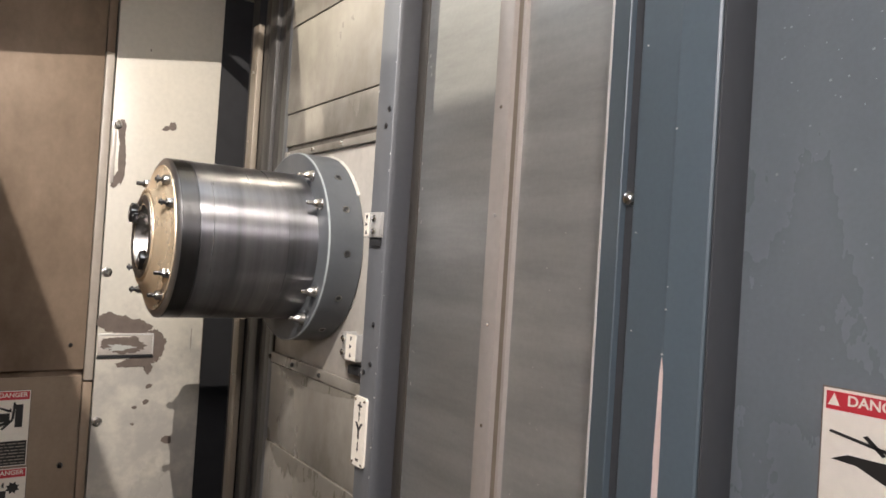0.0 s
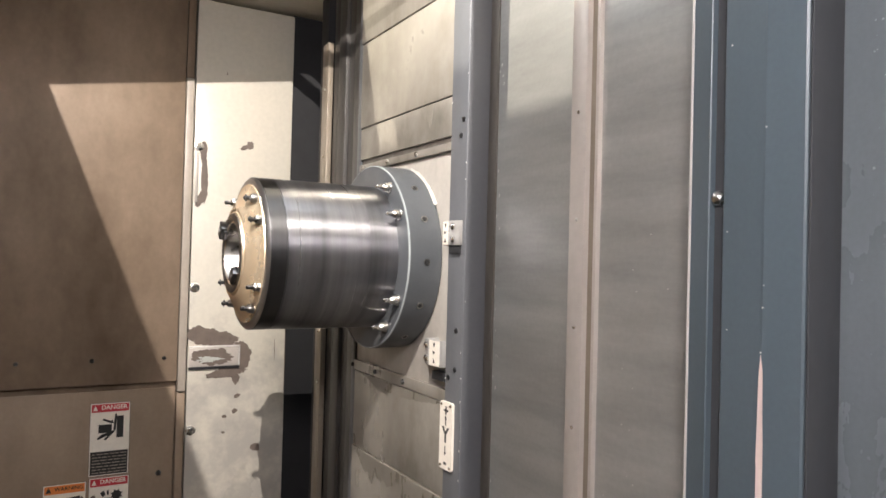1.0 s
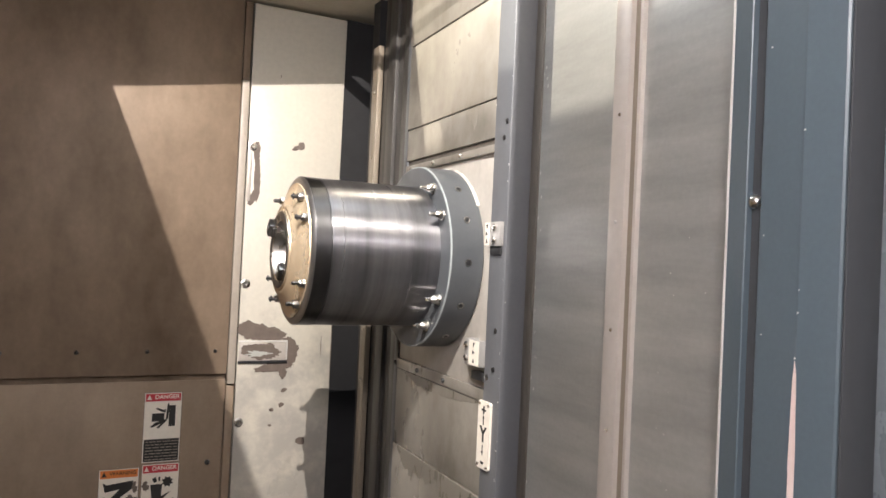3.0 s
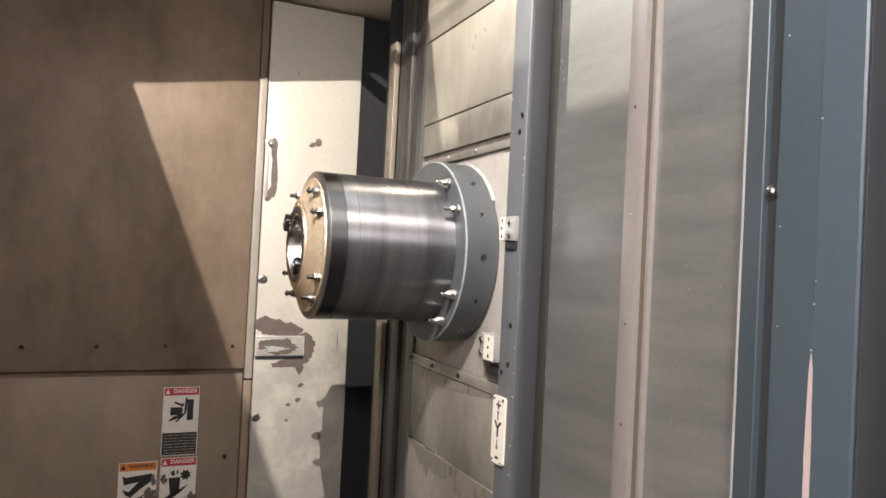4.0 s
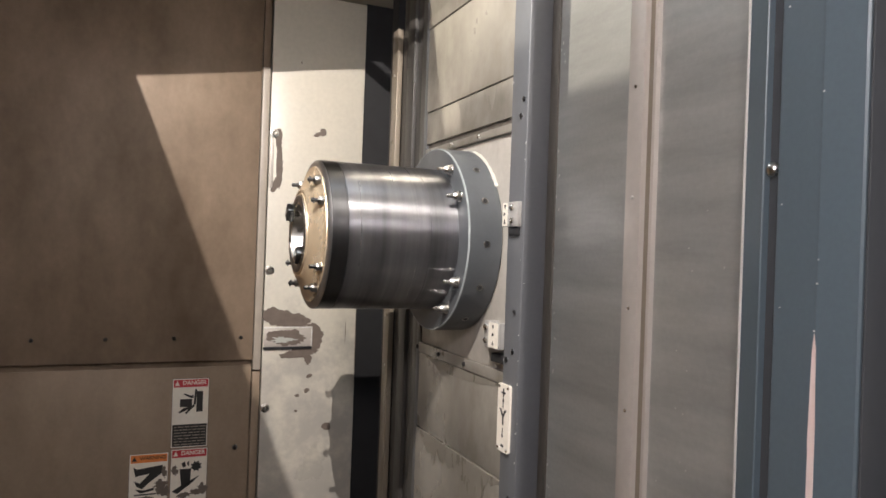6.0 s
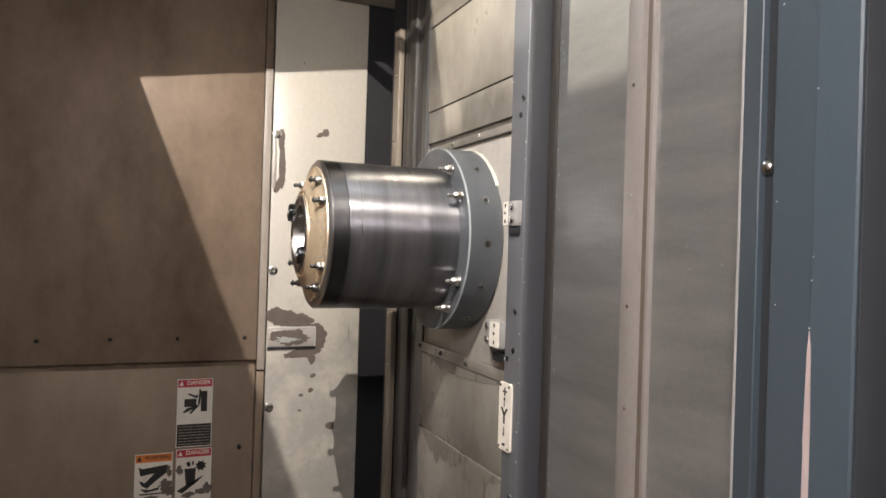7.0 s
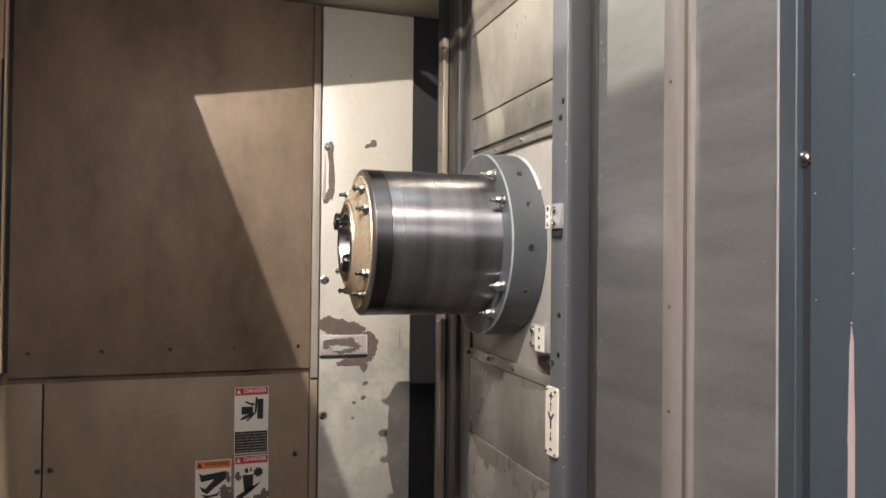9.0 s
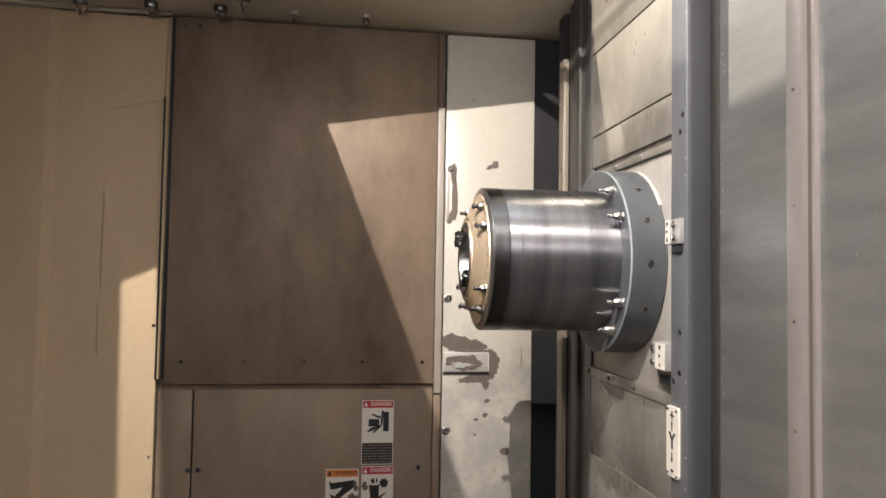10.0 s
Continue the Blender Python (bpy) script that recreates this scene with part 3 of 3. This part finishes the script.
for k in range(24):
    z, s = rnd.uniform(1.0, 1.75), rnd.uniform(0.0005, 0.0014)
    part("scuff", flat([(-s, -s * 2.5), (s * 0.7, -s), (s, s * 2), (-s * 0.5, s * 1.5)], face_east(0.3060, 0.9345 - abs(rnd.gauss(0, 0.006)), z), 0, 0.0002), BARE, ways)
for k in range(16):
    z, y, s = rnd.uniform(1.05, 1.5), rnd.uniform(0.50, 0.65), rnd.uniform(0.0003, 0.0007)
    part("scuff", flat([(-s, -s), (s, -s), (s, s), (-s, s)], face_east(0.2650, y, z), 0, 0.0002), BARE, ways)
under(ways)

# ---- blue door frame and door ----
jamb = thing("door_frame", "blue-grey painted steel door frame with worn edge", "door frame", (0.25, 0.42, 0.0))
outline = [(0.290, 0.500), (0.217, 0.4830), (0.215, 0.4818), (0.2072, 0.4555), (0.2080, 0.4545), (0.2150, 0.4545), (0.2150, 0.4405), (0.2078, 0.4400), (0.2068, 0.4390), (0.2036, 0.3990),
           (0.2030, 0.3965), (0.2034, 0.3940), (0.2066, 0.3650), (0.2078, 0.3630), (0.300, 0.3630)]
part("post", add_prism(bmesh.new(), outline, 0.02, 2.7), BLUE, jamb).data.shade_flat()
part("groove_strip", boxm(0.2142, 0.2156, 0.4408, 0.4542, 0.02, 2.7), JAMBDARK, jamb, "dark strip in the groove")
part("worn_edge", boxm(0.2142, 0.2162, 0.4806, 0.4832, 0.02, 1.95), BARE, jamb, "bare metal worn edge line")
# pale pink strip down the ridge, tapering to a point at its top
part("scrape", flat([(0.0, 0.0), (0.0018, -0.012), (0.0024, -0.05), (0.0030, -0.07), (0.0034, -0.9), (-0.0036, -0.9), (-0.0032, -0.20), (-0.0026, -0.09), (-0.0030, -0.085), (-0.0022, -0.05), (-0.0014, -0.015)], face_east(0.2028, 0.3972, 1.376)), PINKSTRIP, jamb, "pale pink strip along the ridge, wider towards the bottom")
part("bolt", lathe([(0, 0.0068), (0.002, 0.0066), (0.0038, 0.0057), (0.0052, 0.0042), (0.006, 0.0022), (0.0063, 0)], frame_along(WEST, (0.2140, 0.4505, 1.507)), 20), BRIGHT, jamb)
for k in range(14):
    z, s = rnd.uniform(1.15, 1.75), rnd.uniform(0.0004, 0.0010)
    part("paint_nick", flat([(-s, -s), (s, -s * 0.6), (s * 0.6, s), (-s, s * 0.7)], face_east(0.2030, 0.3972 + rnd.uniform(-0.0015, 0.0015), z) if k < 7 else face_east(0.2062, rnd.uniform(0.430, 0.437), z), 0, 0.0003), BARE, jamb)
# blue end face lies in shade; this dark plate puts the shade in
part("gasket", boxm(0.2084, 0.2494, 0.3600, 0.3626, 0.02, 2.7, 0.0008), JAMBDARK, jamb, "dark plate for the shade on the frame's end face")
under(jamb)

door = thing("sliding_door", "blue-grey painted sliding door with hazy streaks", "door", (0.26, 0.1, 0.0))
part("leaf", boxm(0.250, 0.275, -1.2, 0.440, 0.02, 2.7, 0.002), DOOR, door)
for k in range(90):
    z, y = 1.70 - abs(rnd.gauss(0, 0.11)), 0.24 + rnd.uniform(-0.09, 0.10)
    s = rnd.uniform(0.0003, 0.0011)
    part("dried_splash", flat([(-s, -s), (s, -s * 0.6), (s * 0.6, s), (-s, s * 0.7)], face_east(0.2500, y, z), 0, 0.0002), SPLASH, door)
under(door)


def sticker(name, label, m, w, h, band, words, shapes, lines=0):
    """Safety sticker on the plane m (top centre): colour band, lettering, pictogram shapes, bars of small print."""
    st = thing(name, label, "sticker", tuple(m.translation), group="safety stickers")
    part("rim", flat(rect(-w / 2 - 0.0012, w / 2 + 0.0012, -h - 0.0012, 0.0012), m, -0.0001, 0.0003), STAIN, st)
    part("backing", flat(rect(-w / 2, w / 2, -h, 0), m, 0, 0.0006), PAPER, st)
    bh = w * 0.24
    part("band", flat(rect(-w / 2 + 0.002, w / 2 - 0.002, -bh, -0.002), m, 0.0006, 0.0009), band, st)
    mt = m @ Matrix.Translation((w * 0.10, -bh / 2, 0.0011))
    part("lettering", text_mesh(words, w * (0.165 if len(words) < 7 else 0.140), mt, 0.0002), PAPER if band is RED else INK, st)
    c = -w * 0.38
    part("triangle", flat([(c - w * 0.065, -bh * 0.8), (c + w * 0.065, -bh * 0.8), (c, -bh * 0.22)], m, 0.0009, 0.0012), PAPER if band is RED else INK, st)
    for s in shapes:
        part("pictogram_shape", flat([(u * w, v * w) for u, v in s], m, 0.0006, 0.0009), INK, st)
    if lines:
        v0 = -h + lines * w * 0.085 + 0.006
        part("print_field", flat(rect(-w / 2 + 0.002, w / 2 - 0.002, -h + 0.002, v0), m, 0.0006, 0.0009), INK, st)
        for k in range(lines):
            v = v0 - 0.005 - k * w * 0.085
            u = -w / 2 + 0.006
            while u < w * (0.44 - 0.05 * (k * 7 % 4)):
                e = u + w * (0.07 + 0.05 * ((k * 5 + int(u * 4000)) % 4))
                part("print_line", flat(rect(u, min(e, w * 0.45), v - w * 0.026, v), m, 0.0009, 0.0011), GRIMELIGHT, st)
                u = e + w * 0.03
    under(st)
    return st


crush = [rect(0.17, 0.345, -0.975, -0.37), rect(-0.29, 0.045, -0.82, -0.59), [(0.085, -0.76), (0.15, -0.76), (0.175, -0.36), (0.155, -0.30), (0.12, -0.31)],
         [(-0.20, -0.46), (-0.17, -0.42), (0.02, -0.50), (0.07, -0.46), (0.09, -0.56), (0.02, -0.57)], [(-0.33, -0.97), (-0.29, -1.00), (0.08, -0.84), (0.06, -0.78), (-0.2, -0.86)],
         [(-0.15, -1.00), (-0.10, -1.03), (0.14, -0.78), (0.08, -0.76)]]
gear = [[(0.2 + (0.17 if k % 2 else 0.11) * math.cos(k * math.pi / 8), -0.52 + (0.17 if k % 2 else 0.11) * math.sin(k * math.pi / 8)) for k in range(16)],
        [(-0.22, -0.42), (-0.12, -0.36), (-0.08, -0.50), (-0.16, -0.54)], [(-0.05, -0.38), (0.0, -0.36), (0.0, -0.50), (-0.05, -0.48)],
        [(-0.26, -0.58), (0.06, -0.58), (0.04, -1.06), (-0.20, -1.10)], [(-0.46, -1.22), (-0.1, -1.0), (0.3, -0.80), (0.1, -1.0), (-0.3, -1.3)]]
zed = [[(-0.40, -0.36), (-0.30, -0.42), (0.37, -0.34), (0.36, -0.56), (0.06, -0.78), (-0.16, -0.98), (-0.30, -0.90), (-0.38, -0.74), (-0.22, -0.82), (0.03, -0.56), (-0.34, -0.62)],
       [(-0.34, -0.98), (-0.1, -1.02), (0.16, -0.96), (0.14, -1.04), (-0.2, -1.10)], rect(-0.36, 0.2, -1.16, -1.12)]
SY = 1.8655
sticker("danger_sticker", "white and red danger sticker with crushing pictogram", face_north(-0.141, SY, 1.092), 0.084, 0.168, RED, "DANGER", crush, 7)
worn_a = sticker("danger_sticker", "white and red danger sticker with gear pictogram", face_north(-0.139, SY, 0.919), 0.084, 0.168, RED, "DANGER", gear, 4)
worn_b = sticker("warning_sticker", "white and orange warning sticker with peeling pictogram", face_north(-0.231, SY, 0.914), 0.086, 0.168, ORANGE, "WARNING", zed, 4)
# worn patches where the lower stickers have peeled
for st, spots in ((worn_a, ((-0.106, 0.818, 0.012, 0.012), (-0.122, 0.812, 0.012, 0.007), (-0.172, 0.868, 0.008, 0.010), (-0.150, 0.806, 0.016, 0.006))), (worn_b, ((-0.203, 0.838, 0.015, 0.010), (-0.198, 0.822, 0.016, 0.012), (-0.196, 0.868, 0.006, 0.012), (-0.240, 0.806, 0.020, 0.005)))):
    for k, (cx, cz, rx, rz) in enumerate(spots):
        part("peeled_patch", blob(cx, cz, rx, rz, SY - 0.0022 - 0.0002 * k, 140 + k, rough=0.4), STAIN, st, "grimy patch where the sticker has peeled")
    under(st)
arm = [[(-0.42, -0.50), (-0.40, -0.47), (0.45, -0.62), (0.45, -0.66)], [(-0.38, -0.80), (-0.2, -0.72), (0.2, -0.72), (0.45, -0.9), (0.2, -0.95), (-0.1, -0.82)],
       [(-0.05, -0.48), (0.0, -0.46), (0.2, -0.64), (0.16, -0.66)]]
sticker("danger_sticker", "white and red danger sticker on the blue door", face_east(0.2495, 0.2595, 1.3695), 0.062, 0.128, RED, "DANGER", arm, 3)

# ---- ceiling nozzles ----
noz = thing("coolant_nozzle", "small steel coolant nozzle under the ceiling", "nozzle", (-0.898, 1.793, CEIL), group="ceiling nozzles")
part("collar", lathe([(0, 0), (0, 0.0165), (0.010, 0.0165), (0.015, 0.0150), (0.017, 0.0125), (0.017, 0)], frame_along((0, 0, -1), (0, 0, 0)), 24), DARKSTEEL, noz)
part("ball", lathe([(0.017, 0.0120), (0.021, 0.0125), (0.026, 0.0100), (0.030, 0.0060), (0.031, 0)], frame_along((0, 0, -1), (0, 0, 0)), 24), BRIGHT, noz)
part("tip", lathe([(0.029, 0.004), (0.040, 0.0035), (0.041, 0)], frame_along((0, 0, -1), (0, 0, 0)), 14), DARKSTEEL, noz)
for x, y in ((-0.729, 1.785), (-0.561, 1.780), (-0.494, 1.700)):
    copy_thing(noz, pose(x, y, CEIL))

fit = thing("ceiling_fitting", "short pale steel hex fitting under the ceiling", "fitting", (-0.378, 1.785, CEIL), group="ceiling fittings")
part("nut", lathe([(0, 0), (0, 0.012), (0.009, 0.012), (0.010, 0.010), (0.010, 0)], frame_along((0, 0, -1), (0, 0, 0)), 6), BRACKET, fit)
part("stub", lathe([(0.010, 0.0085), (0.022, 0.0085), (0.024, 0.0065), (0.024, 0)], frame_along((0, 0, -1), (0, 0, 0)), 16), STUD, fit)
copy_thing(fit, pose(-0.198, 1.775, CEIL))

# ---- spindle ----
def ring_place(x, r, a):
    return (x, r * math.cos(radians(a)), r * math.sin(radians(a)))


YC, ZC, RH, RF = 1.2282, 1.4502, 0.1282, 0.1668
ALONG = frame_along((1, 0, 0), (0, 0, 0))
XF = 0.2226          # front face of the flange
sp = thing("spindle_head", "turned steel machine spindle with grey flange and brass nose ring", "spindle", (0, YC, ZC))
part("housing", lathe([(0.0323, 0), (0.0323, RH - 0.0008), (0.0334, RH), (0.150, RH), (0.1505, RH - 0.0005), (0.172, RH - 0.0005), (0.1725, RH), (0.24, RH), (0.24, 0)], ALONG, 160), STEEL, sp)
part("band", lathe([(0.0056, 0.05), (0.0056, RH - 0.0004), (0.0064, RH + 0.0001), (0.0311, RH + 0.0001), (0.0318, RH - 0.0008), (0.0322, RH - 0.0012), (0.0322, 0.05)], ALONG, 160), DARKSTEEL, sp, "dark blued steel band")
part("end_ring", lathe([(0.0004, 0.05), (0.0004, 0.1225), (0.0008, 0.1238), (0.0032, 0.1270), (0.0044, RH), (0.0050, RH), (0.0054, RH - 0.0006), (0.0054, 0.05)], ALONG, 160), RINGSTEEL, sp, "bright chamfered end ring")
part("brass_ring", lathe([(0.0006, 0.05), (0.0000, 0.1165), (-0.0020, 0.1157), (-0.0034, 0.1060), (-0.0070, 0.1012), (-0.0106, 0.0955), (-0.0142, 0.0885), (-0.0176, 0.0805), (-0.0205, 0.0775), (-0.0213, 0.0750), (-0.0213, 0.0725), (-0.0200, 0.0715),
                          (-0.0200, 0.0700), (-0.0226, 0.0690), (-0.0232, 0.0675), (-0.0232, 0.05)], ALONG, 128), BRASS, sp, "polished brass ring")
part("nose", lathe([(-0.0200, 0.0665), (-0.0246, 0.0658), (-0.0252, 0.0645), (-0.0252, 0.0565), (-0.0240, 0.0535), (0.05, 0.034), (0.05, 0)], ALONG, 128), STUD, sp)
for a in (40, 220):
    m = Matrix.Rotation(radians(a), 4, "X")
    key = boxm(-0.0350, -0.0235, 0.0485, 0.0665, -0.0125, 0.0125, 0.0022)
    add_box(key, -0.0300, -0.0235, 0.0440, 0.0480, -0.0100, 0.0100, 0.001)
    bmesh.ops.transform(key, matrix=m, verts=key.verts)
    dk = part("drive_key", key, DARKSTEEL, sp, "dark steel drive key")
    part("key_screw", lathe([(0, 0.0048), (0.0008, 0.0046), (0.0008, 0.0028), (0.0003, 0)], frame_along(WEST, ring_place(-0.0350, 0.0575, a)), 14), STUD, dk)
ANGLES = (126, 151, 209, 234, 306, 331, 29, 54)
for k, a in enumerate(ANGLES):
    # round-shouldered nut on a washer, threaded stud with a cross pin
    m = frame_along(WEST, ring_place(-0.0022, 0.1090, a))
    nut = part("nose_bolt", lathe([(0, 0), (0, 0.0084), (0.0018, 0.0084), (0.0019, 0.0074), (0.0075, 0.0074), (0.0100, 0.0060), (0.0100, 0)], m, 6 if k % 3 else 18), STUD, sp)
    part("stud", lathe([(0.0098, 0.0034), (0.0140, 0.0034), (0.0144, 0.0028), (0.0150, 0.0034), (0.0195, 0.0034), (0.0210, 0.0022), (0.0210, 0)], m, 12), DARKSTEEL, nut)
    part("cross_pin", lathe([(-0.0058, 0), (-0.0058, 0.0015), (0.0058, 0.0015), (0.0058, 0)], m @ Matrix.Translation((0, 0, 0.0170)) @ Matrix.Rotation(radians(90), 4, "X") @ Matrix.Rotation(radians(40 * k), 4, "Y"), 8), DARKSTEEL, nut)
part("flange", lathe([(XF, 0.10), (XF, RF - 0.0030), (XF + 0.0006, RF - 0.0014), (XF + 0.0026, RF), (0.2835, RF), (0.2866, RF - 0.0030), (0.2866, 0.10)], ALONG, 160), FLANGE, sp, "thick grey painted flange")
part("rim_edge", lathe([(XF + 0.0004, RF - 0.0024), (XF - 0.0002, RF - 0.0016), (XF + 0.0010, RF + 0.0001), (XF + 0.0026, RF + 0.0003), (XF + 0.0028, RF - 0.0004)], ALONG, 160), WORNRIM, sp, "flange edge rubbed pale")
for a in ANGLES:
    m = frame_along(WEST, ring_place(XF, 0.1485, a))
    nut = part("flange_bolt", lathe([(0, 0), (0, 0.0098), (0.0022, 0.0098), (0.0023, 0.0078), (0.0090, 0.0078), (0.0125, 0.0062), (0.0150, 0.0046), (0.0150, 0)], m, 18), BRIGHT, sp)
    part("stud", lathe([(0.0148, 0.0036), (0.0250, 0.0034), (0.0268, 0.0020), (0.0268, 0)], m, 12), BRIGHT, nut)
for a in (102, 134, 157, 182.5, 209, 236, 78):
    c = Vector((0, math.cos(radians(a)), math.sin(radians(a))))
    part("set_screw", lathe([(0, 0.0062), (0.0010, 0.0060), (0.0012, 0.0046), (0.0004, 0.0044), (0.0004, 0)], frame_along(tuple(c), ring_place(0.256, RF - 0.0004, a)), 20), STUD, sp)
    part("screw_socket", lathe([(0, 0.0040), (0.0006, 0.0038), (0.0006, 0)], frame_along(tuple(c), ring_place(0.256, RF + 0.0001, a)), 6), BLACK, sp)

# ragged paint edge round the flange foot's upper half, lit plate painted in
bead = bmesh.new()
rnd = random.Random(31)
rows = []
for k in range(101):
    a = 62 + k * 0.85
    lump = 0.0008 + 0.0016 * abs(math.sin(k * 0.33) * math.sin(k * 0.11 + 1)) + rnd.uniform(0, 0.0012)
    rows.append([bead.verts.new(ring_place(x, r, a)) for x, r in ((0.2866, RF - 0.006), (0.2825 - lump * 0.6, RF + 0.0003), (0.2832 - lump * 0.3, RF + lump * 0.7), (0.2866, RF + lump))])
for a, b in zip(rows, rows[1:]):
    for k in range(3):
        bead.faces.new((a[k], a[k + 1], b[k + 1], b[k]))
part("sealant_bead", bead, PALEEDGE, sp, "ragged end of the flange paint, pale as the lit plate behind")
